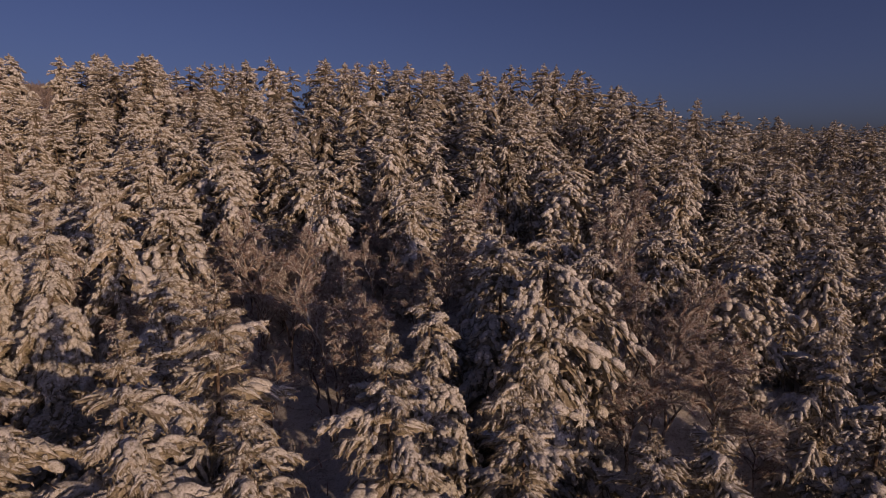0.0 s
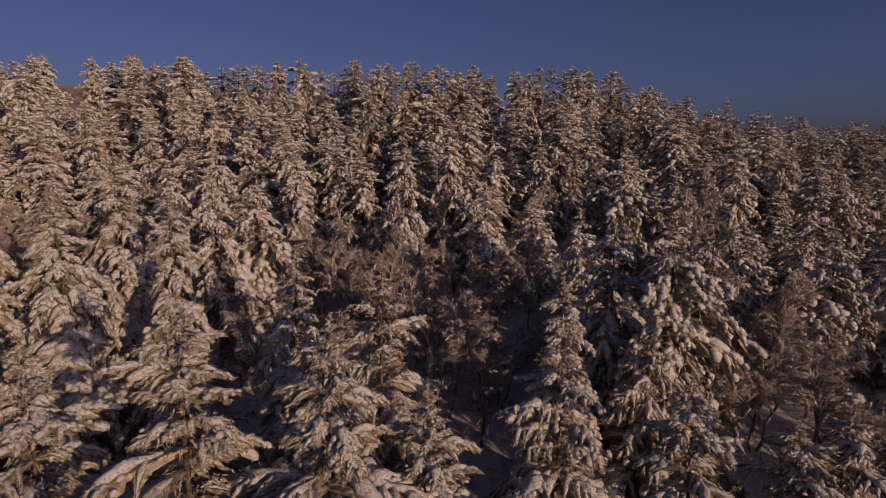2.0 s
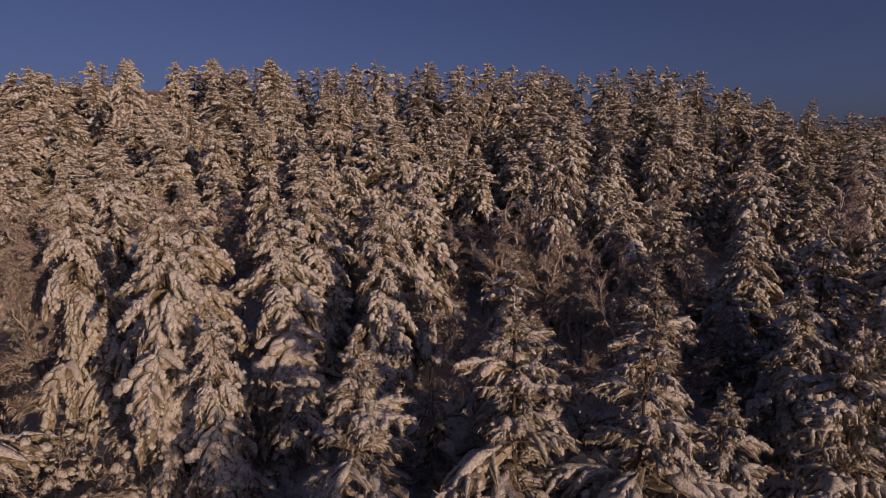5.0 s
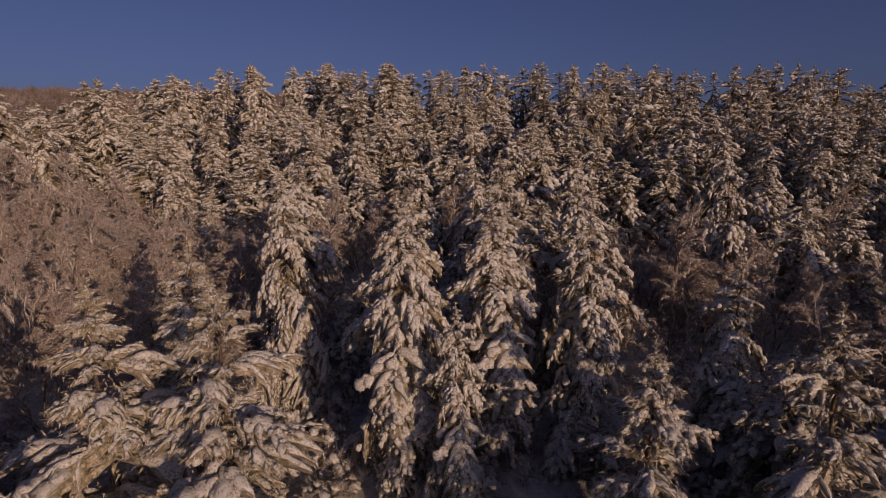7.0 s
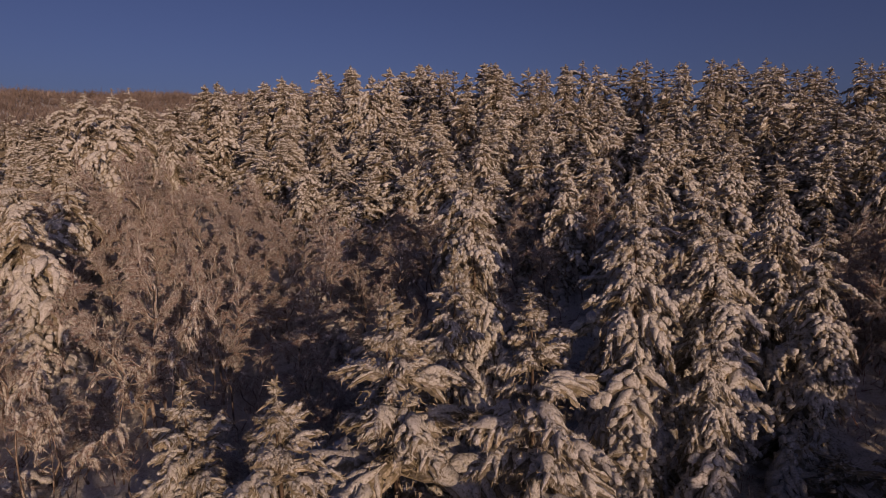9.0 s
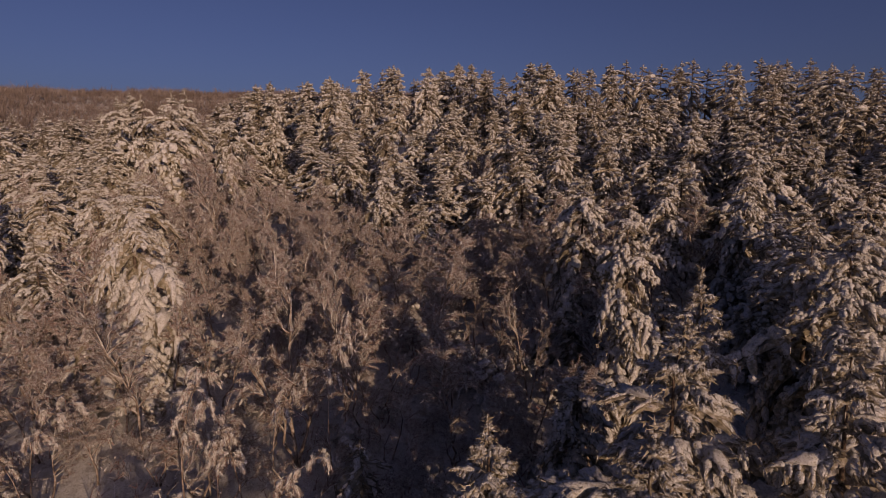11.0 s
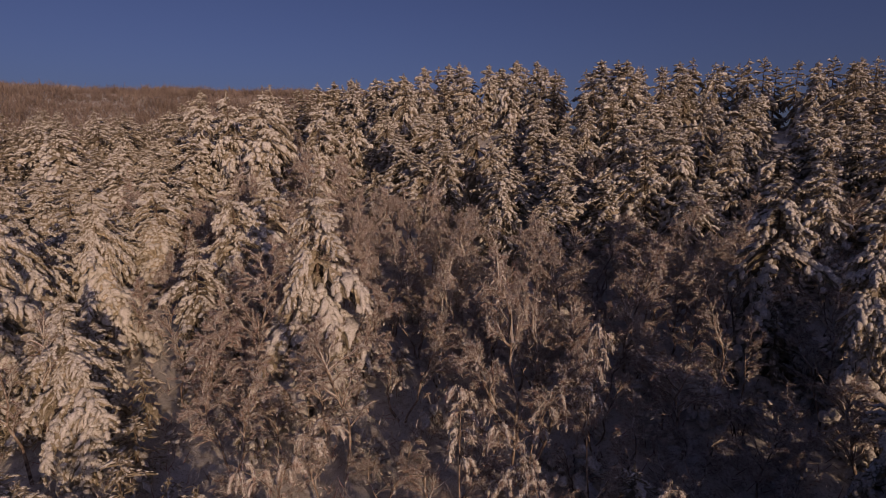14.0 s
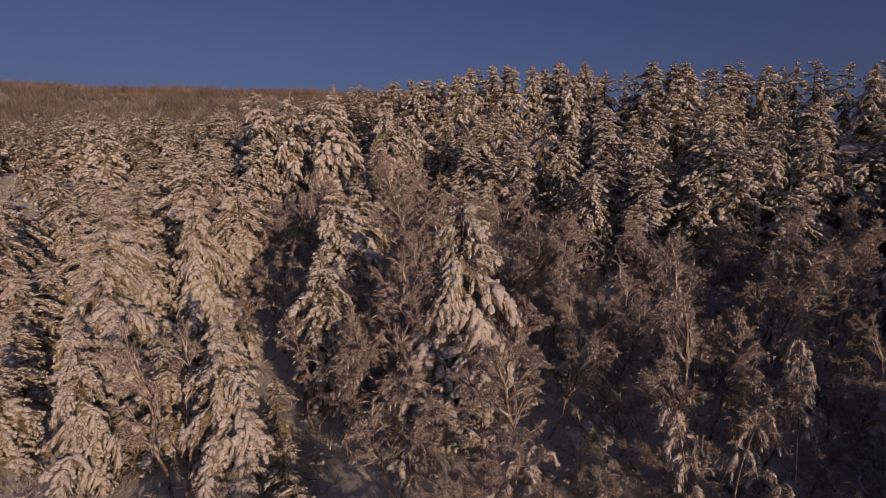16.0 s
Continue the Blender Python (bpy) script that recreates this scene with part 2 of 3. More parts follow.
    if spots and detail < 3:
        spots = np.array(spots)
        for made, m in ((needles, (260, 110, 34)[detail]), (snow, (120, 50, 14)[detail])):
            pick = spots[rng.integers(0, len(spots), m)]
            out = unit(rng.normal(size=(m, 3)) + (0, 0, 0.15))
            ln = rng.uniform(0.3, 0.8, m) * (pick[:, 3] * 0.6 + 0.05)
            made.append(blades(pick[:, :3] + out * pick[:, 3:] * 0.85, unit(out * 0.5 + rng.normal(size=(m, 3)) * 0.5 + (0.3, 0, -0.5)), ln, ln * rng.uniform(0.12, 0.28, m), rng))
    snow.append(blades(roots[white], way[white], lengths[white] * 0.8, widths[white] * 1.2, rng))
    return needles, snow


def bough_places(rng, H, R, step, per, taper=0.36, bare=0.06, hang=0.0, loose=0.9, point=1.2):
    """Where the boughs of a spruce grow: height, turn, length, rise in degrees. Clumps and gaps follow slow waves round the crown."""
    d, turn, phase = 0.2, rng.uniform(0, 6), rng.uniform(0, 6, 5)
    while d < H * (1 - bare):
        reach = R * (1 - math.exp(-(d / (taper * H)) ** point)) * (1 + 0.13 * math.sin(1.3 * d + phase[3]) + 0.09 * math.sin(2.9 * d + phase[4]))
        for k in range(per + (rng.random() < 0.5)):
            turn += 2.4 + rng.uniform(-0.5, 0.5)
            clump = math.sin(2 * turn + phase[0] + 0.7 * d) * math.sin(1.1 * d + phase[1]) + 0.5 * math.sin(3 * turn - 0.5 * d + phase[2])
            L = reach * rng.choice((0.6, 0.8, 0.95, 1.05, 1.25)) * rng.uniform(0.88, 1.12) * (1 + 0.24 * clump) + 0.17
            if d > 2.5 and rng.random() < (0.06 if clump > -0.4 else 0.42):
                continue
            yield H - d - rng.uniform(0, loose) * step, turn, L, 34 - (46 + 22 * hang) * min(1, d / (0.42 * H)) + rng.uniform(-18, 14)
        d += step * (0.26 + 0.2 * min(d, 1.2) + 0.9 * d / H) * rng.uniform(0.8, 1.25) + 0.05


def inner_sprays(rng, H, R, taper, n, size):
    """Needle sprays that fill the inside of the crown."""
    d = 0.5 + (0.9 * H - 0.5) * rng.random(n) ** 0.8
    reach = R * (1 - np.exp(-d / (taper * H))) * rng.uniform(0.1, 0.62, n)
    turn = rng.uniform(0, 2 * np.pi, n)
    out = np.column_stack([np.cos(turn), np.sin(turn), 0 * turn])
    root = out * reach[:, None] + np.column_stack([0 * d, 0 * d, H - d])
    way = unit(out * 0.8 + rng.normal(size=(n, 3)) * 0.5 + (0, 0, -0.6))
    ln = rng.uniform(0.5, 1.2, n) * size
    return blades(root, way, ln, ln * rng.uniform(0.1, 0.2, n), rng)


def trunk_mesh(rng, H, around=6):
    z = np.linspace(-0.6, H, 9)
    sway = np.cumsum(rng.normal(size=(9, 2)) * 0.05, 0)
    path = np.column_stack([sway * (z / H)[:, None], z])
    path[-1, :2] = 0
    return tube(path, 0.013 * (H - z) + 0.02, around)


def spire(rng, H, around, n):
    """The snow and needles on the leading shoot."""
    z = np.linspace(H - 1.0, H + 0.08, n)
    w = np.linspace(0.10, 0.012, n) * (1 + 0.5 * np.sin(np.arange(n) * 2.3))
    path = np.column_stack([0 * z, 0 * z, z])
    roots = np.column_stack([rng.normal(size=(40, 2)) * 0.05, rng.uniform(H - 1.1, H + 0.05, 40)])
    ways = unit(np.column_stack([rng.normal(size=(40, 2)), rng.uniform(-0.5, 0.7, 40)]))
    ln = rng.uniform(0.15, 0.45, 40)
    return [blades(roots, ways, ln, ln * 0.14, rng)], [pad(path + (0.02, 0, 0), w, w, w, around, rng, 0.25)]


BOUGHS = {}


def bough_meshes(kind):
    """Shared meshes of near boughs: six shapes in each of four lengths."""
    if kind not in BOUGHS:
        rng = np.random.default_rng(100 + 10 * kind[0] + kind[1] + 50 * kind[2])
        needles, snow = bough(rng, (0.9, 2.2, 4.2, 6.4)[kind[0]], 0, kind[2])
        BOUGHS[kind] = mesh_of("bough", needles, NEEDLES), mesh_of("bough_snow", snow, SNOW, True)
    return BOUGHS[kind]


def spruce_near(seed, H, R, taper, label, heavy=False):
    rng = np.random.default_rng(seed)
    tree = tagged(new("spruce"), label, "tree", "snowy spruces")
    part("trunk", mesh_of("trunk", [trunk_mesh(rng, H, 8)], BARK, True), tree, "brown scaly bark")
    needles, snow = spire(rng, H, 6, 8)
    top = part("leading_shoot", mesh_of("leading_shoot", needles, NEEDLES), tree)
    part("snow_cap", mesh_of("snow_cap", snow, SNOW, True), top, "clinging white snow")
    part("inner_foliage", mesh_of("inner_foliage", [inner_sprays(rng, H, R, taper, 1800, 0.32)], NEEDLES), tree, "dense dark needles round the trunk")["kind"] = "stuff"
    for z, turn, L, rise in bough_places(rng, H, R, 1.25, 4 if heavy else 5, taper, 0.06, 1.0 if heavy else -0.3, 0.6 if heavy else 0.25, 1.3 if heavy else 1.45):
        size = 0 if L < 1.4 else 1 if L < 3.1 else 2 if L < 5.2 else 3
        needles, snow = bough_meshes((size, int(rng.integers(6)), heavy))
        limb = part("bough", needles, tree)
        k = L / (0.9, 2.2, 4.2, 6.4)[size]
        limb.matrix_basis = pose(0, 0, z, 0, 0, math.degrees(turn)) @ pose(0, 0, 0, rng.uniform(-12, 12), -rise, 0) @ Matrix.Diagonal((k, k * rng.uniform(0.85, 1.2), k, 1))
        part("snow_load", snow, limb)["kind"] = "stuff"
    return tree


def spruce_pieces(seed, H, R, detail):
    rng = np.random.default_rng(seed)
    kinds = [[bough(rng, L, detail, detail == 1 or k % 2 == 0) for k in range(6)] for L in (0.9, 2.2, 4.2)]
    needles, snow = spire(rng, H, 4, 4)
    needles.append(inner_sprays(rng, H, R, 0.36, (1800, 800, 420, 160)[detail], (0.32, 0.45, 0.65, 0.8)[detail]))
    for z, turn, L, rise in bough_places(rng, H, R, (0.85, 1.3, 1.3, 1.6)[detail], (4, 4, 5, 4)[detail], (0.3, 0.34, 0.28, 0.28)[detail], 0.06, 0.6 if detail == 1 else 0.25, 0.9 if detail == 1 else 0.45, 1.2 if detail == 1 else 1.0):
        size = 0 if L < 1.4 else 1 if L < 3.1 else 2
        k = L / (0.9, 2.2, 4.2)[size]
        a, b = kinds[size][int(rng.integers(6))]
        m = pose(0, 0, z, 0, 0, math.degrees(turn)) @ pose(0, 0, 0, rng.uniform(-12, 12), -rise, 0) @ Matrix.Diagonal((k, k * rng.uniform(0.85, 1.25), k, 1))
        needles += [moved(p, m) for p in a]
        snow += [moved(p, m) for p in b]
    return [trunk_mesh(rng, H, 5)], needles, snow


def spruce_joined(seed, H, R, detail, label):
    wood, needles, snow = spruce_pieces(seed, H, R, detail)
    tree = tagged(new("spruce"), label, "tree", "snowy spruces")
    part("trunk", mesh_of("trunk", wood, BARK, True), tree, "brown scaly bark")
    crown = part("crown", mesh_of("crown", needles, NEEDLES), tree, "drooping olive-brown needle boughs")
    part("snow_load", mesh_of("snow_load", snow, SNOW, True), crown, "lumpy white snow on the boughs")["kind"] = "stuff"
    return tree


# ---- bare birches and bushes ----
def birch_pieces(seed, H, spread, stems):
    rng = np.random.default_rng(seed)
    stems_made, wood, twigs, frost = [], [], [], []
    limbs, forks, fine = (22 if stems == 1 else 11, 10, 80) if H > 6 else (4, 5, 30)

    def limb(start, way, length, curve, n):
        u = np.linspace(0, 1, n)[:, None]
        wob = np.cumsum(rng.normal(size=(n, 3)) * 0.03 * length, 0)
        return start + unit(np.asarray(way, float)) * length * u + np.array([0, 0, -1.0]) * curve * length * u * u + wob - wob[0]

    def along(path, u):
        i = np.minimum((u * (len(path) - 1)).astype(int), len(path) - 2)
        return path[i] + (path[i + 1] - path[i]) * (u * (len(path) - 1) - i)[:, None]

    def dress(bow, ln):
        """A limb with its forks, twig sprays and the frost on top of them."""
        n = len(bow)
        thick = np.linspace(0.013 * ln + 0.028, 0.016, n)
        wood.append(tube(bow, thick, 4))
        frost.append(pad(bow + np.column_stack([0 * thick, 0 * thick, thick * 0.6]), thick * 1.35 + 0.03, thick * 1.0 + 0.065, 0 * thick, 3, rng, 0.3))
        hand = 1
        for u in np.linspace(0.22, 1.0, forks) + rng.uniform(-0.05, 0.05, forks):
            u = min(max(u, 0.1), 0.99)
            at = along(bow, np.array([u]))[0]
            go = unit(bow[min(n - 1, int(u * (n - 1)) + 1)] - bow[int(u * (n - 1))])
            side = unit(np.cross(go, (0, 0, 1.0)) + rng.normal(size=3) * 0.5)
            hand = -hand
            tw = limb(at, go * 0.85 + side * hand * 0.6 + (0, 0, 0.15), ln * rng.uniform(0.24, 0.46) * (1.25 - 0.6 * u) + 0.2, rng.uniform(0.05, 0.6), 4)
            twigs.append(tube(tw, np.array([0.022, 0.018, 0.014, 0.006]), 3))
            if rng.random() < 0.8:
                frost.append(pad(tw + (0, 0, 0.02), np.array([0.03, 0.075, 0.06, 0.02]), np.array([0.03, 0.085, 0.07, 0.02]), np.full(4, 0.0), 3, rng, 0.35))
            v = rng.uniform(0.15, 0.99, fine)
            root = along(tw, v)
            way = unit(unit(tw[-1] - tw[0]) * 0.5 + rng.normal(size=(fine, 3)) * 0.6 + (0, 0, -0.12))
            lens = rng.uniform(0.1, 0.5, fine) ** 1.2 * (0.55 + H / 24)
            half = fine * 9 // 20
            twigs.append(blades(root[:half], way[:half], lens[:half], rng.uniform(0.006, 0.014, half), rng))
            frost.append(blades(root[half:] + way[half:] * lens[half:, None] * 0.3, way[half:], lens[half:] * 0.65, rng.uniform(0.010, 0.026, fine - half), rng))
            if rng.random() < 0.09:
                c = tw[-1] + np.linspace(0, 1, 4)[:, None] * (unit(tw[-1] - tw[-2]) * 0.4 + (0, 0, -0.3))
                frost.append(pad(c, np.array([0.03, 0.13, 0.11, 0.02]), np.array([0.03, 0.11, 0.1, 0.02]), np.array([0.02, 0.1, 0.1, 0.02]), 4, rng, 0.25))

    for k in range(stems):
        turn = 2 * np.pi * (k + rng.uniform(0, 0.6)) / stems
        tilt = rng.uniform(0.02, 0.1) if stems == 1 else rng.uniform(0.18, 0.36)
        h = H * (rng.uniform(0.8, 1.0) if k else 1.0)
        stem = limb(np.array([0.15 * math.cos(turn), 0.15 * math.sin(turn), -0.4]) * (stems > 1 or 0.3), (tilt * math.cos(turn), tilt * math.sin(turn), 1.0), h, 0.0, 9)
        stems_made.append(tube(stem, np.linspace(0.010 * h + 0.02, 0.014, 9), 6))
        dress(stem[5:], h * 0.5)
        for j in range(limbs):
            f = 0.28 + 0.68 * (j + rng.uniform(0, 1)) / limbs
            at = along(stem, np.array([f]))[0]
            out = turn + rng.normal() * 0.9 if stems > 1 else rng.uniform(0, 2 * np.pi)
            steep = radians(rng.uniform(16, 50))
            ln = spread * H * 0.66 * math.sin(math.pi * (f - 0.02)) ** 0.8 * rng.uniform(0.7, 1.15)
            dress(limb(at, (math.sin(steep) * math.cos(out), math.sin(steep) * math.sin(out), math.cos(steep)), ln, rng.uniform(0.05, 0.5), 6), ln)
    return stems_made, wood, twigs, frost


def bent_birch_pieces(seed, H):
    """A slim birch bowed over by tufts of snow that hang from its top."""
    g = np.random.default_rng(seed)
    u = np.linspace(0, 1, 12)
    lean = g.uniform(0.18, 0.34)
    stem = np.column_stack([H * lean * u ** 4, H * 0.04 * np.sin(3 * u), H * (u - 0.05 * u ** 6) - 0.3 * (1 - u)])
    wood, twigs, frost = [], [], []
    for k in range(15):
        at = stem[8 + int(g.integers(0, 4))] + (0, 0, g.uniform(-0.4, 0.3))
        ln, turn = g.uniform(0.6, 1.35), g.uniform(0, 6.28)
        v = np.linspace(0, 1, 6)[:, None]
        out = np.array([math.cos(turn), math.sin(turn), 0])
        bow = at + out * ln * 0.75 * np.sqrt(v) + np.array([0, 0, 1.0]) * ln * (0.45 * v - 1.15 * v * v)
        wood.append(tube(bow, np.linspace(0.035, 0.01, 6), 4))
        for q in (2, 3, 4, 5):
            r = g.uniform(0.07, 0.19)
            frost.append(lump(g, bow[q], bow[q] - bow[q - 1], r, g.uniform(1.0, 1.8), 4, 5, 0.2))
        roots = bow[g.integers(1, 6, 70)] + g.normal(size=(70, 3)) * 0.08
        way = unit(g.normal(size=(70, 3)) * 0.3 + out * 0.25 + (0, 0, -1))
        lens = g.uniform(0.2, 0.5, 70)
        frost.append(blades(roots[:48], way[:48], lens[:48], lens[:48] * 0.05 + 0.012, g))
        twigs.append(blades(roots[48:], way[48:], lens[48:] * 1.2, 0 * lens[48:] + 0.014, g))
    return [tube(stem, np.linspace(0.07, 0.02, 12), 6)], wood, twigs, frost


def birch(seed, H, spread, stems, name, label, group):
    trunks, wood, twigs, frost = birch_pieces(seed, H, spread, stems) if stems else bent_birch_pieces(seed, H)
    tree = tagged(new(name), label, "tree" if name == "birch" else "bush", group)
    for piece in trunks:
        part("trunk", mesh_of("trunk", [piece], BIRCH_BARK, True), tree, "pale mottled bark")
    part("branchwork", mesh_of("branchwork", wood, BIRCH_BARK, True), tree)["kind"] = "stuff"
    crown = part("crown", mesh_of("twigs", twigs, TWIGS), tree, "bare reddish-brown twigs")
    part("frost", mesh_of("frost", frost, FROST, True), crown, "thin snow and hoar frost on twigs")["kind"] = "stuff"
    if name == "bush":
        # heaps of snow caught in the bent crown
        g = np.random.default_rng(seed + 500)
        heaps = []
        for k in range(34):
            turn, r, up = g.uniform(0, 6.28), 0.46 * H * math.sqrt(g.random()), g.uniform(0.35, 1.0)
            at = np.array([r * math.cos(turn), r * math.sin(turn), H * (0.95 - 0.16 * r * r) * up])
            heaps.append(lump(g, at, (math.cos(turn), math.sin(turn), -0.7), g.choice((0.14, 0.2, 0.28, 0.4)), g.uniform(0.9, 1.7), 5, 6, 0.2))
        part("snow_load", mesh_of("snow_load", heaps, SNOW, True), crown, "rounded heaps of snow")["kind"] = "stuff"
    return tree


# ---- ground ----
def smooth(t):
    t = np.clip(t, 0, 1)
    return t * t * (3 - 2 * t)


def ground_z(x, y):
    x = np.asarray(x, float); y = np.asarray(y, float)
    z = np.interp(y, (-300, -60, 0, 25, 50, 75, 100, 125, 150, 175, 205, 320, 2000), (-4, -5, -4, -2, 2, 7, 15, 23, 30, 34.5, 36, 38, 38))
    z = z - 15 * smooth((x - 10) / 110) * smooth(y / 90)
    west = smooth((-165 - x) / 60)
    z = z + west * (np.minimum(z, 22) - z)
    far = smooth((np.hypot(x + 100, y) - 270) / 260)
    turn = np.degrees(np.arctan2(-(x + 100), np.maximum(y, 1)))
    z = z + far * 62.5 * smooth(turn / 15) * (0.9 - 0.1 * smooth((turn - 20) / 40))
    return z + 0.5 * np.sin(x * 0.13 + 1) * np.sin(y * 0.11) + 0.25 * np.sin(x * 0.41) * np.sin(y * 0.37 + 2)


def sheet(xs, ys):
    gx, gy = np.meshgrid(xs, ys, indexing="ij")
    v = np.stack([gx, gy, ground_z(gx, gy)], -1).reshape(-1, 3)
    i, j = np.meshgrid(np.arange(len(xs) - 1), np.arange(len(ys) - 1), indexing="ij")
    a = i * len(ys) + j
    f = np.concatenate([np.stack([a, a + len(ys), a + 1], -1).reshape(-1, 3), np.stack([a + 1, a + len(ys), a + len(ys) + 1], -1).reshape(-1, 3)])
    return v, f


steps_x = np.concatenate([np.linspace(-2400, -420, 34), np.arange(-410, -190, 8.0), np.arange(-186, 100, 1.6), np.arange(104, 300, 8.0), np.linspace(320, 2400, 34)])
steps_y = np.concatenate([np.linspace(-1500, -80, 20), np.arange(-70, 8, 6.0), np.arange(10, 130, 1.6), np.arange(134, 640, 9.0), np.linspace(660, 3000, 26)])
tagged(new("ground", mesh_of("ground", [sheet(steps_x, steps_y)], GROUND_SNOW, True)), "uneven snow-covered hillside under the trees", "ground", kind="structure")

# ---- where the trees stand: x, y and the height of the top above the world's zero ----
SPRUCE_LABEL = "snow-laden spruce with drooping boughs on the slope"
FRONT = [
    (-13.2, 29.9, 19.6), (-10.0, 26.2, 14.2), (12.9, 30.0, 10.3), (-58.0, 22.3, 20.7), (-30.3, 24.6, 17.5), (-2.6, 27.6, 17.6),
    (16.6, 32.0, 10.5), (27.2, 37.6, 13.7), (-21.7, 23.6, 19.9), (4.1, 26.0, 14.5), (-15.6, 24.3, 18.6), (-66.9, 16.8, 17.1),
    (-59.9, 13.5, 18.8), (-50.7, 20.3, 20.9), (-56.8, 27.1, 21.8), (5.5, 37.0, 13.9),
]
# the fourth number is the girth
LADEN = [
    (-44.7, 35.3, 24.2, 1.0), (-38.9, 41.5, 22.9, 1.2), (-31.5, 43.5, 22.5, 1.1), (-39.6, 50.0, 26.2, 1.35), (-40.7, 32.4, 16.9, 0.8),
    (-21.5, 40.3, 19.2, 1.1), (-58.6, 45.5, 25.6, 0.95), (-109.2, 42.4, 26.3, 1.7), (-0.4, 36.2, 17.9, 1.1), (-142.0, 35.3, 24.4, 1.3),
    (-145.8, 42.0, 23.7, 1.5), (-142.8, 50.2, 25.0, 1.5), (-139.5, 28.7, 15.5, 0.9), (-125.8, 29.0, 16.8, 1.0),
]
MIDDLE = [
    (7.5, 37.8, 21.6), (11.2, 42.8, 20.4), (4.7, 42.6, 21.0), (5.5, 56.0, 20.6), (29.7, 53.2, 18.6), (40.3, 57.2, 18.7),
    (-30.3, 61.0, 24.0), (-45.9, 40.7, 23.5), (-31.2, 53.0, 24.6), (-63.2, 58.0, 26.2),
    (-52.3, 76.0, 25.9), (-43.6, 70.0, 26.0), (-13.4, 65.7, 26.5), (-4.0, 70.0, 22.9), (-126.8, 56.5, 24.6),
    (-124.0, 44.0, 19.1), (-95.9, 82.0, 26.4), (-67.3, 83.3, 23.6),
    (-30.4, 79.8, 27.2), (-40.6, 77.8, 27.4), (-41.5, 63.9, 22.2), (-127.7, 64.8, 25.4), (17.5, 79.4, 27.5), (33.6, 79.5, 24.6), (35.2, 84.7, 27.2),
]
UPPER = [
    (-8.2, 87.5, 31.4), (-25.3, 101.6, 30.6), (-45.6, 91.9, 33.3), (-99.5, 122.8, 45.7), (-1.4, 88.5, 29.2), (-34.4, 91.5, 30.7), (-67.1, 92.5, 31.6), (-28.0, 117.0, 34.9), (-3.6, 111.1, 35.9),
    (10.9, 109.0, 28.0), (52.1, 99.2, 26.8), (69.5, 100.3, 23.6), (62.5, 101.6, 26.3), (-65.6, 109.8, 34.3), (-93.0, 113.0, 34.9),
    (-71.6, 121.0, 36.7), (-17.8, 124.4, 31.2), (-65.0, 133.3, 40.5), (-77.4, 128.6, 42.4), (-87.0, 117.9, 36.4), (-44.5, 135.8, 41.4),
    (-134.2, 97.3, 37.5), (-160.0, 95.6, 40.1), (-146.0, 100.0, 41.6), (-143.6, 91.6, 40.4), (-152.1, 94.4, 40.2), (-133.5, 113.4, 44.2),
    (-138.2, 114.0, 43.9), (-170.3, 110.2, 42.4), (-210.3, 108.0, 37.6), (-226.6, 118.8, 37.7), (-126.3, 129.5, 47.2), (-180.0, 111.0, 38.0),
]
CREST = [
    (-74.5, 145.0, 50.9), (23.0, 136.7, 44.6), (43.9, 145.0, 43.5), (-56.7, 167.5, 53.3), (-115.0, 149.5, 51.6), (107.0, 182.0, 38.6),
    (-117.0, 152.5, 52.9), (-96.6, 160.0, 53.9), (-26.6, 155.7, 50.6), (15.2, 142.2, 44.9), (-78.9, 157.0, 52.8), (-134.6, 142.0, 48.1),
    (-123.2, 165.0, 54.5), (-103.2, 173.6, 56.1), (-107.8, 171.5, 53.8), (-103.3, 180.0, 57.1), (5.9, 177.8, 50.9), (-128.9, 138.5, 47.3),
    (-4.3, 149.0, 35.4), (-17.6, 140.0, 35.9), (-18.6, 161.7, 44.9), (-12.4, 164.6, 50.3), (-4.0, 167.7, 50.3), (3.0, 150.0, 45.0),
    (-60.7, 148.7, 43.7), (-135.7, 136.8, 47.2), (-70.0, 144.5, 48.0), (-127.5, 154.8, 52.4), (-111.8, 168.8, 54.6), (-72.7, 141.5, 50.4),
    (134.8, 310.0, 49.6),
]
BIRCHES = [
    (-25.0, 69.5, 18.5), (-20.6, 61.0, 19.6), (-15.9, 56.0, 17.3), (-9.6, 45.0, 16.7), (20.7, 54.0, 14.6), (17.6, 43.4, 13.7),
    (21.2, 40.5, 12.5), (3.7, 80.0, 21.0), (20.8, 68.6, 25.0), (-86.2, 100.3, 27.0), (-68.0, 80.0, 20.4), (-53.6, 67.6, 17.8),
    (-8.2, 63.3, 17.0), (0.8, 59.6, 16.2), (-5.9, 43.2, 13.2), (-61.7, 77.8, 20.0), (-48.0, 79.0, 20.6), (-19.6, 57.5, 19.2),
    (-16.5, 73.6, 18.5), (-2.8, 65.0, 17.2), (-99.4, 66.9, 17.8), (-88.6, 61.0, 16.5), (-123.3, 83.0, 21.6), (-76.9, 61.3, 16.4),
    (-49.0, 73.4, 19.4), (-84.4, 103.2, 28.0), (-15.2, 75.0, 18.8), (-57.8, 84.8, 22.5),
]
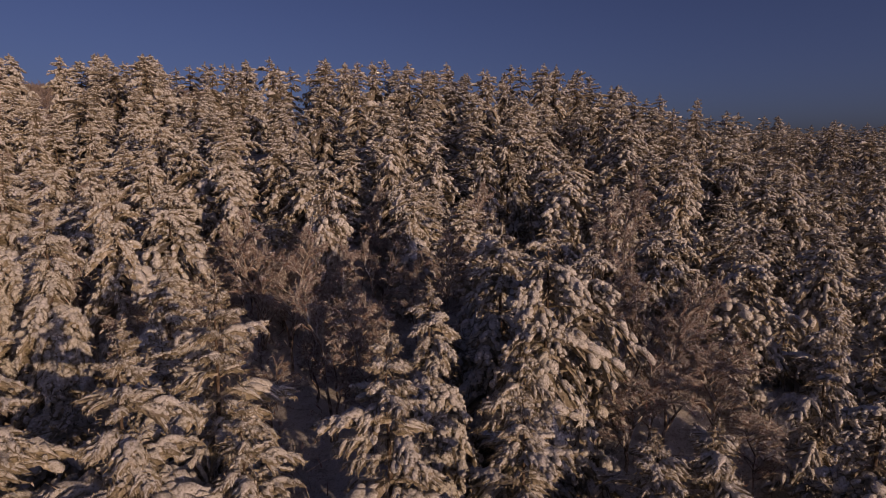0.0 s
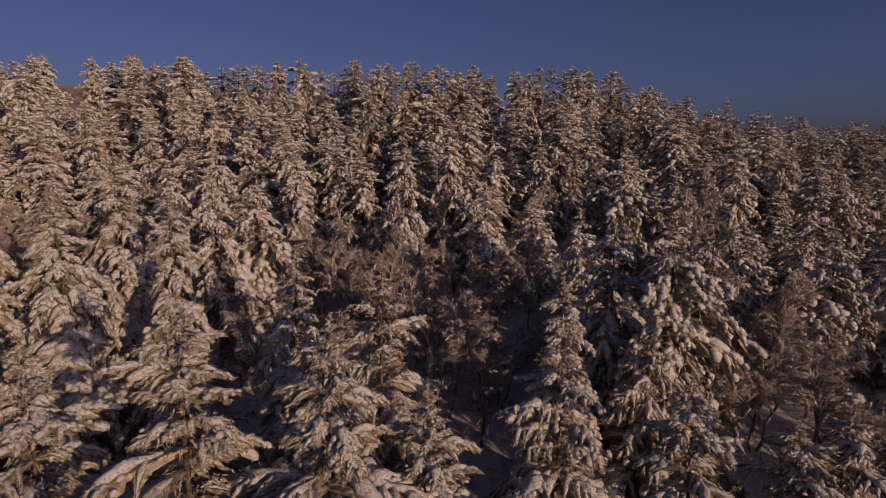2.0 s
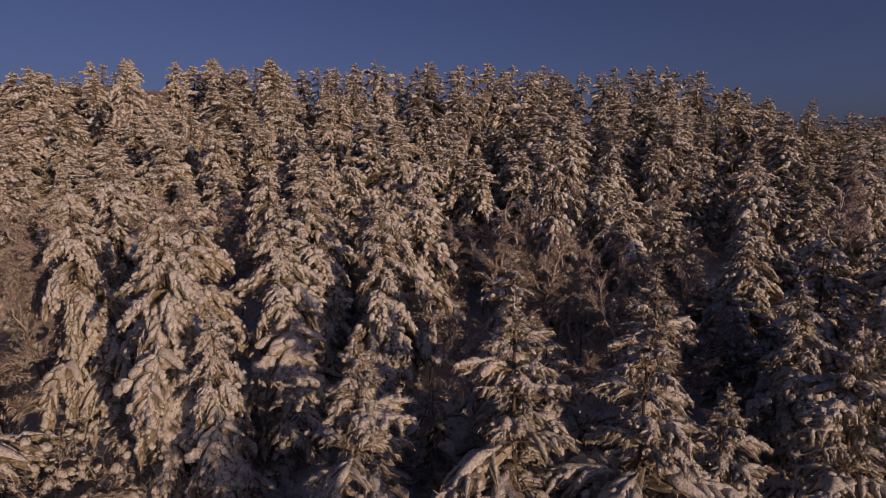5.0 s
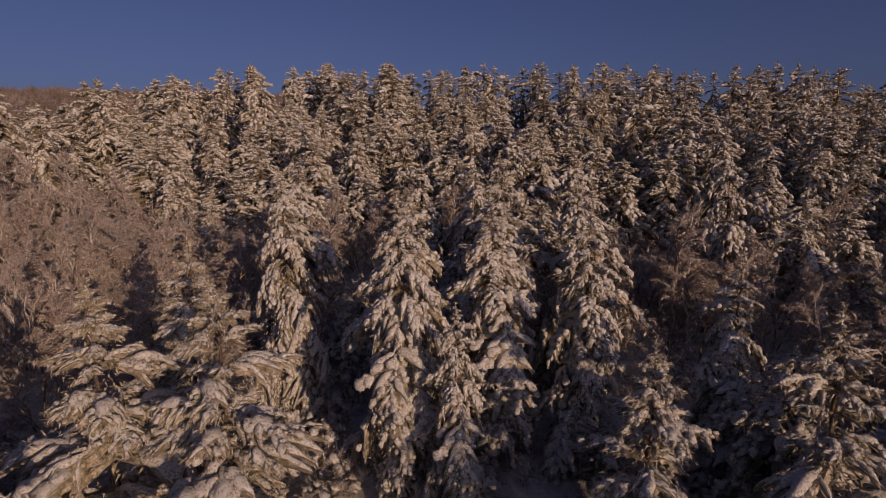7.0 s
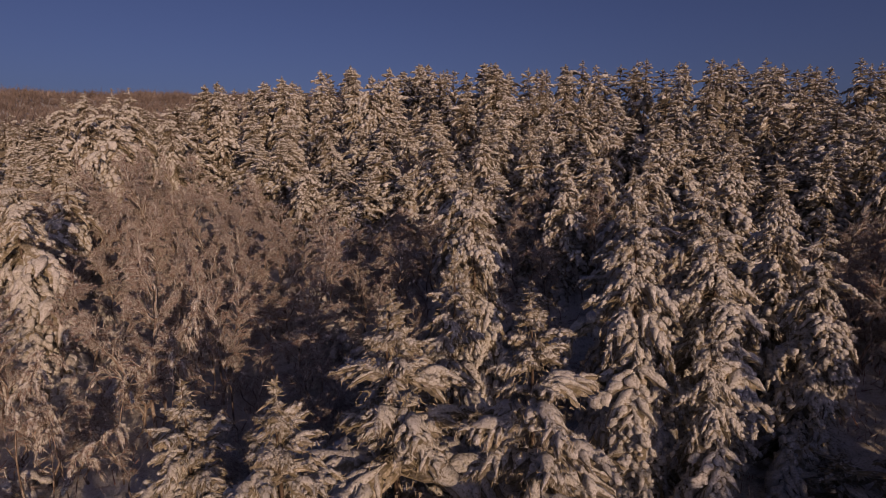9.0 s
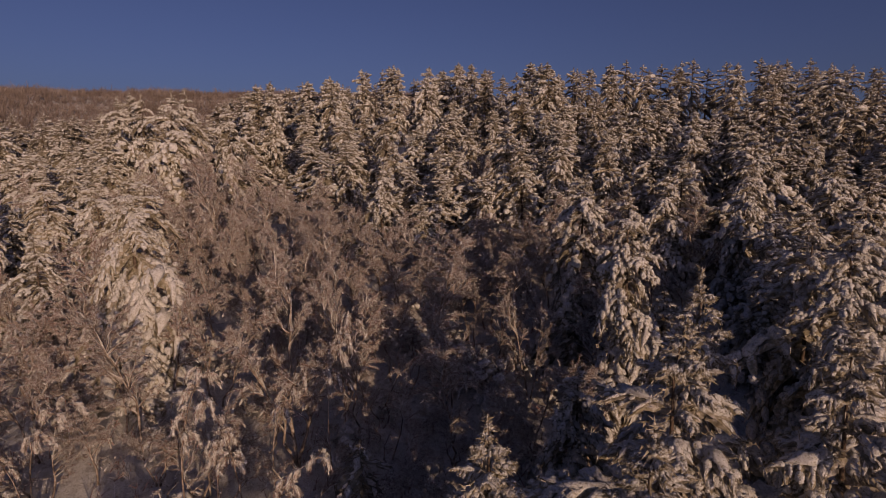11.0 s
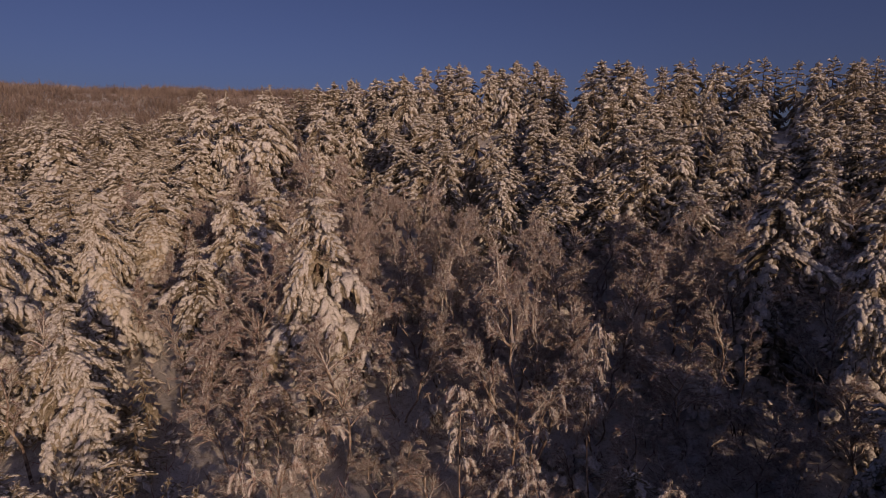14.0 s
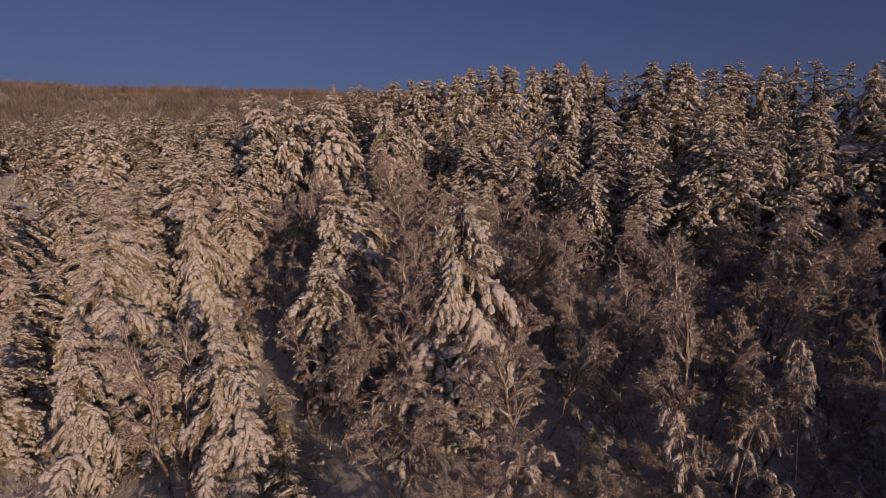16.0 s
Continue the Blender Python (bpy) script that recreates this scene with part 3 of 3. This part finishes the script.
BIRCHES_WEST = [
    (-130.5, 28.5, 17.0), (-114.4, 40.4, 17.2), (-87.5, 36.4, 18.2), (-80.0, 108.8, 28.2), (-77.8, 51.5, 17.3), (-111.9, 87.9, 21.4), (-105.8, 42.8, 16.0),
    (-86.4, 44.5, 17.3), (-140.0, 50.7, 14.5), (-134.4, 54.3, 15.5), (-125.6, 51.4, 15.0), (-100.7, 43.8, 14.2), (-98.5, 50.6, 14.6),
    (-92.8, 54.0, 15.2), (-110.2, 83.8, 21.4), (-101.7, 76.6, 19.6), (-94.6, 77.7, 20.5), (-70.4, 58.3, 15.6), (-67.9, 50.4, 14.4),
    (-74.3, 42.0, 12.8), (-127.3, 96.5, 26.2), (-148.4, 112.4, 31.0), (-118.5, 36.8, 14.2), (-123.0, 40.1, 13.0), (-82.1, 39.6, 13.4),
    (-105.8, 35.9, 10.4), (-131.8, 93.0, 25.0), (-116.5, 67.8, 18.0), (-138.5, 112.3, 31.0), ]
# slim birches bowed over by snow
BIRCHES_BENT = [
    (-90.3, 26.0, 11.8), (-89.2, 26.6, 9.6), (-84.7, 25.4, 11.0), (-82.0, 22.2, 10.2), (-82.0, 33.0, 15.0), (-86.8, 31.4, 11.5), (-101.5, 22.0, 9.5), (-104.0, 24.5, 9.8),
]
BIRCHES_TALL = [
    (-120.8, 84.0, 26.4), (-130.0, 85.0, 27.0), (-138.0, 80.0, 26.0), (-126.0, 78.0, 24.5), (-115.5, 78.5, 23.5), (-145.0, 79.0, 25.5),
    (-133.5, 73.5, 22.5), (-109.0, 74.0, 21.0), (-141.0, 71.0, 22.0), (-150.0, 72.0, 23.0), (-120.0, 69.5, 20.5), (-104.0, 84.0, 23.0),
]

taken = []


def base_of(x, y):
    return float(ground_z(x, y)) - 0.15


def free(x, y, gap):
    return all((x - a) ** 2 + (y - b) ** 2 > gap * gap for a, b in taken)


def stand(template, base_height, x, y, top, girth, turn):
    z = base_of(x, y)
    k = max(0.25, (top - z) / base_height)
    w = girth * (0.45 + 0.55 * k)
    taken.append((x, y))
    return copy_thing(template, Matrix.Translation((x, y, z)) @ Euler((rng.gauss(0, 0.025), rng.gauss(0, 0.025), turn)).to_matrix().to_4x4() @ Matrix.Diagonal((w, w * rng.uniform(0.9, 1.1), k, 1)))


rng = random.Random(7)
near_tall = [spruce_near(11 + k, 18.0, r, 0.29, "broad young " + SPRUCE_LABEL) for k, r in enumerate((4.3, 3.9, 4.7))]
near_short = [spruce_near(31 + k, 12.0, r, 0.26, "small young " + SPRUCE_LABEL) for k, r in enumerate((3.0, 3.4))]
near_laden = [spruce_near(41 + k, 22.0, r, 0.36, "tall heavily " + SPRUCE_LABEL, True) for k, r in enumerate((4.8, 5.4))]
near_broad = [spruce_near(46, 22.0, 7.8, 0.42, "broad heavily " + SPRUCE_LABEL, True)]
mid_kinds = [spruce_joined(51 + k, 20.0, r, 1, SPRUCE_LABEL) for k, r in enumerate((5.8, 5.2, 6.4, 5.5, 6.0))]
far_kinds = [spruce_joined(71 + k, 20.0, r, 2, SPRUCE_LABEL) for k, r in enumerate((5.0, 4.5, 5.5, 4.8, 4.2, 5.2))]
birch_kinds = [birch(91 + k, 14.0, s, n, "birch", "bare birch with frosted reddish-brown twigs", "frosted birches") for k, (s, n) in enumerate(((0.42, 1), (0.40, 2), (0.34, 3), (0.48, 1), (0.38, 2), (0.45, 1)))]
bent_kinds = [birch(121 + k, 11.0, 0.3, 0, "birch", "slim birch bowed over by hanging tufts of snow", "frosted birches") for k in range(3)]
bush_kinds = [birch(111 + k, 4.0, 0.5, 4, "bush", "bare bush bent under snow in the clearing", "bushes in the clearing") for k in range(3)]

for x, y, top in FRONT:
    short = top - base_of(x, y) < 15
    stand(rng.choice(near_short if short else near_tall), 12.0 if short else 18.0, x, y, top, rng.uniform(0.9, 1.15), rng.uniform(0, 6.28))
for x, y, top, girth in LADEN:
    broad = girth > 1.4
    stand(rng.choice(near_broad if broad else near_laden), 22.0, x, y, top, girth / 1.5 if broad else girth, rng.uniform(0, 6.28))
for x, y, top in MIDDLE:
    stand(rng.choice(mid_kinds), 20.0, x, y, top, rng.uniform(0.85, 1.15), rng.uniform(0, 6.28))
for x, y, top in UPPER:
    stand(rng.choice(mid_kinds if y < 102 else far_kinds), 20.0, x, y, top, rng.uniform(1.0, 1.3) if x < -130 else rng.uniform(0.85, 1.1), rng.uniform(0, 6.28))
for x, y, top in CREST:
    stand(rng.choice(far_kinds), 20.0, x, y, top, rng.uniform(0.9, 1.2), rng.uniform(0, 6.28))
for x, y, top in BIRCHES + BIRCHES_WEST + BIRCHES_TALL:
    stand(rng.choice(birch_kinds), 14.0, x, y, top, rng.uniform(0.85, 1.2), rng.uniform(0, 6.28))
for x, y, top in BIRCHES_BENT:
    stand(rng.choice(bent_kinds), 11.0, x, y, top, rng.uniform(0.9, 1.2), rng.uniform(0, 6.28))

# clearings with birches and bushes: centre and half widths
CLEARINGS = [(-92, 48, 34, 28), (-16, 60, 18, 18), (22, 46, 13, 12), (-128, 72, 20, 20), (-70, 70, 14, 12), (-118, 76, 16, 20), (-40, 60, 4, 6), (-84, 24, 16, 14)]


# gaps where the shaded floor shows between the spruces
GAPS = [(-50, 40, 7, 18), (-33, 33, 9, 6), (-52, 66, 8, 10), (-8, 34, 5, 6), (-36, 48, 5, 6), (-17, 84, 8, 5), (-140, 60, 9, 9), (-130, 46, 6, 6)]


def within(x, y, places):
    return any(((x - a) / u) ** 2 + ((y - b) / v) ** 2 < 1 for a, b, u, v in places)


def clearing(x, y):
    return within(x, y, CLEARINGS)


birch_spots = [(x, y) for x, y, _ in BIRCHES + BIRCHES_WEST + BIRCHES_TALL]

# the rest of the wood: closed spruce stands between the trees above
count = 0
while count < 215:
    x, y = rng.uniform(-195, 75), rng.uniform(30, 132)
    west = x < -118
    if any((x - a) ** 2 + (y - b) ** 2 < 36 for a, b in birch_spots):
        continue
    if clearing(x, y) or within(x, y, GAPS) or abs(x + 60) > 75 + 0.85 * y or (y > 110 and rng.random() < 0.6) or not free(x, y, 5.7 if west else 4.8 if y > 75 else 6.0):
        continue
    count += 1
    tall = rng.uniform(9, 16) if y < 85 and x > -118 else rng.uniform(11, 20)
    stand(rng.choice(mid_kinds if y < 70 else far_kinds), 20.0, x, y, base_of(x, y) + tall, rng.uniform(0.95, 1.3) if west else rng.uniform(0.85, 1.2), rng.uniform(0, 6.28))
count = 0
while count < 140:
    x, y = rng.uniform(-145, 25), rng.uniform(24, 85)
    if clearing(x, y) and free(x, y, 3.0):
        count += 1
        stand(rng.choice(birch_kinds), 14.0, x, y, base_of(x, y) + (rng.uniform(6, 9.5) if -100 < x < -62 and y < 48 else rng.uniform(8, 13.5)), rng.uniform(0.85, 1.2), rng.uniform(0, 6.28))
count = 0
while count < 80:
    x, y = rng.uniform(-150, 35), rng.uniform(18, 85)
    if clearing(x, y) and free(x, y, 1.6):
        count += 1
        stand(rng.choice(bush_kinds), 4.0, x, y, base_of(x, y) + rng.uniform(2, 5), rng.uniform(0.8, 1.3), rng.uniform(0, 6.28))
count = 0
while count < 34:
    x, y = rng.uniform(-86, -50), rng.uniform(26, 58)
    if free(x, y, 2.2):
        count += 1
        stand(rng.choice(bush_kinds), 4.0, x, y, base_of(x, y) + rng.uniform(2.5, 5.5), rng.uniform(0.9, 1.4), rng.uniform(0, 6.28))
for ob in near_tall + near_short + near_laden + near_broad + mid_kinds + far_kinds + birch_kinds + bent_kinds + bush_kinds:
    for o in (*ob.children_recursive, ob):
        bpy.data.objects.remove(o)

# spruces past counting: on the crest and the flanks, small ones under the others, and unseen ones behind the camera,
# added for their shade
wood, needles, snow = [], [], []


def add_to_forest(kinds, x, y, k, girth):
    taken.append((x, y))
    m = Matrix.Translation((x, y, base_of(x, y))) @ Euler((0, 0, rng.uniform(0, 6.28))).to_matrix().to_4x4() @ Matrix.Diagonal((girth, girth, k, 1))
    a, b, c = rng.choice(kinds)
    wood.extend(moved(p, m) for p in a)
    needles.extend(moved(p, m) for p in b)
    snow.extend(moved(p, m) for p in c)


kinds = [spruce_pieces(131 + k, 20.0, 5.2, 3) for k in range(5)]
unseen_kinds = [(a, b[::2], c[::3]) for a, b, c in kinds]
small_kinds = [spruce_pieces(151 + k, 8.0, 3.0, 3) for k in range(4)]
count = 0
while count < 400:
    x, y = rng.uniform(-320, 200), rng.uniform(95, 320)
    if (x < -165 and y > 215) or y < 108 and -165 < x < 75 or -150 < x < 40 and y > 205 or not free(x, y, 4.8):
        continue
    count += 1
    crest = -140 < x < 40
    add_to_forest(kinds, x, y, rng.uniform(0.88, 1.06) if crest else rng.uniform(0.72, 0.94), rng.uniform(0.8, 1.1))
# spruces out of view behind the camera, added so their shadows darken the foreground
count = 0
while count < 120:
    x, y = rng.uniform(-150, 150), rng.uniform(-70, 4)
    if free(x, y, 7.5):
        count += 1
        add_to_forest(unseen_kinds, x, y, rng.uniform(0.65, 0.85), rng.uniform(0.9, 1.2))
# taller unseen spruces, each set to shade the lower boughs of trees ahead
for x, y, tall in ((-14, 2, 1.05), (-9, -2, 1.05), (-4, -5, 1.05), (2, -9, 1.15), (9, -13, 1.2), (16, -10, 1.15), (-1, -14, 1.2), (20, -16, 1.2)):
    add_to_forest(unseen_kinds, x, y, tall, 1.2)
count = 0
while count < 270:
    x, y = rng.uniform(-180, 75), rng.uniform(14, 132)
    if abs(x + 50) < 62 + 0.8 * y and not within(x, y, GAPS) and not (clearing(x, y) and rng.random() < 0.8) and free(x, y, 2.8):
        count += 1
        add_to_forest(small_kinds, x, y, rng.uniform(0.5, 1.15), rng.uniform(0.8, 1.3))
forest = tagged(new("spruce_forest"), "dense snowy spruce forest along the hill crest, with unseen shading spruces behind the camera", "forest", kind="stuff")
part("trunks", mesh_of("trunks", wood, BARK, True), forest)
part("crowns", mesh_of("crowns", needles, NEEDLES), forest)
part("snow_loads", mesh_of("snow_loads", snow, SNOW, True), forest)

# twiggy undergrowth on the floor of the clearings and between the trees
g = np.random.default_rng(9)
n = 2800
px, py = g.uniform(-175, 60, n), 14 + 96 * g.random(n) ** 1.3
root = np.repeat(np.column_stack([px, py, ground_z(px, py) - 0.1]), 26, 0)
big = np.repeat(g.uniform(0.7, 3.2, n), 26)
m = len(root)
way = unit(np.column_stack([g.normal(size=(m, 2)) * 0.6, g.uniform(0.3, 1.2, m)]))
lift = np.column_stack([g.normal(size=(m, 2)) * 0.35 * big[:, None], big * g.uniform(0, 0.5, m)])
ends = blades(root + lift, way, big * g.uniform(0.3, 0.8, m), g.uniform(0.025, 0.075, m), g)
brown = ends[1][::4]
frosty = np.concatenate([ends[1][k::4] for k in (1, 2, 3)])
brush = tagged(new("undergrowth"), "low frosted brushwood on the shaded snow", "undergrowth", kind="stuff")
part("twigs", mesh_of("twigs", [(ends[0], brown)], TWIGS), brush)
part("frost", mesh_of("frost", [(ends[0], frosty)], FROST), brush)

# bare brown wood on the far hill
g = np.random.default_rng(5)
n = 22000
turn, r = np.radians(g.uniform(2, 66, n)), 250 + 330 * g.random(n) ** 0.8
px, py = -100 - r * np.sin(turn), r * np.cos(turn)
keep = ~((px > -165) & (py < 215))
px, py = px[keep], py[keep]
root = np.column_stack([px, py, ground_z(px, py) - 0.3])
tuft = np.repeat(root, 7, 0)
tall = np.repeat(g.uniform(3.5, 6.5, len(root)) + 4 * g.random(len(root)) ** 5 + 2 * np.sin(px * 0.05) * np.sin(py * 0.043), 7)
way = unit(np.column_stack([g.normal(size=(len(tuft), 2)) * 0.55, np.ones(len(tuft))]))
lift = np.column_stack([g.normal(size=(len(tuft), 2)) * 0.9, tall * g.uniform(0.0, 0.45, len(tuft))])
tagged(new("far_wood", mesh_of("far_wood", [blades(tuft + lift, way, tall * g.uniform(0.45, 0.75, len(tuft)), g.uniform(0.1, 0.3, len(tuft)), g)], FAR_TWIGS)), "bare brown deciduous wood on the distant hill", "forest", kind="stuff")
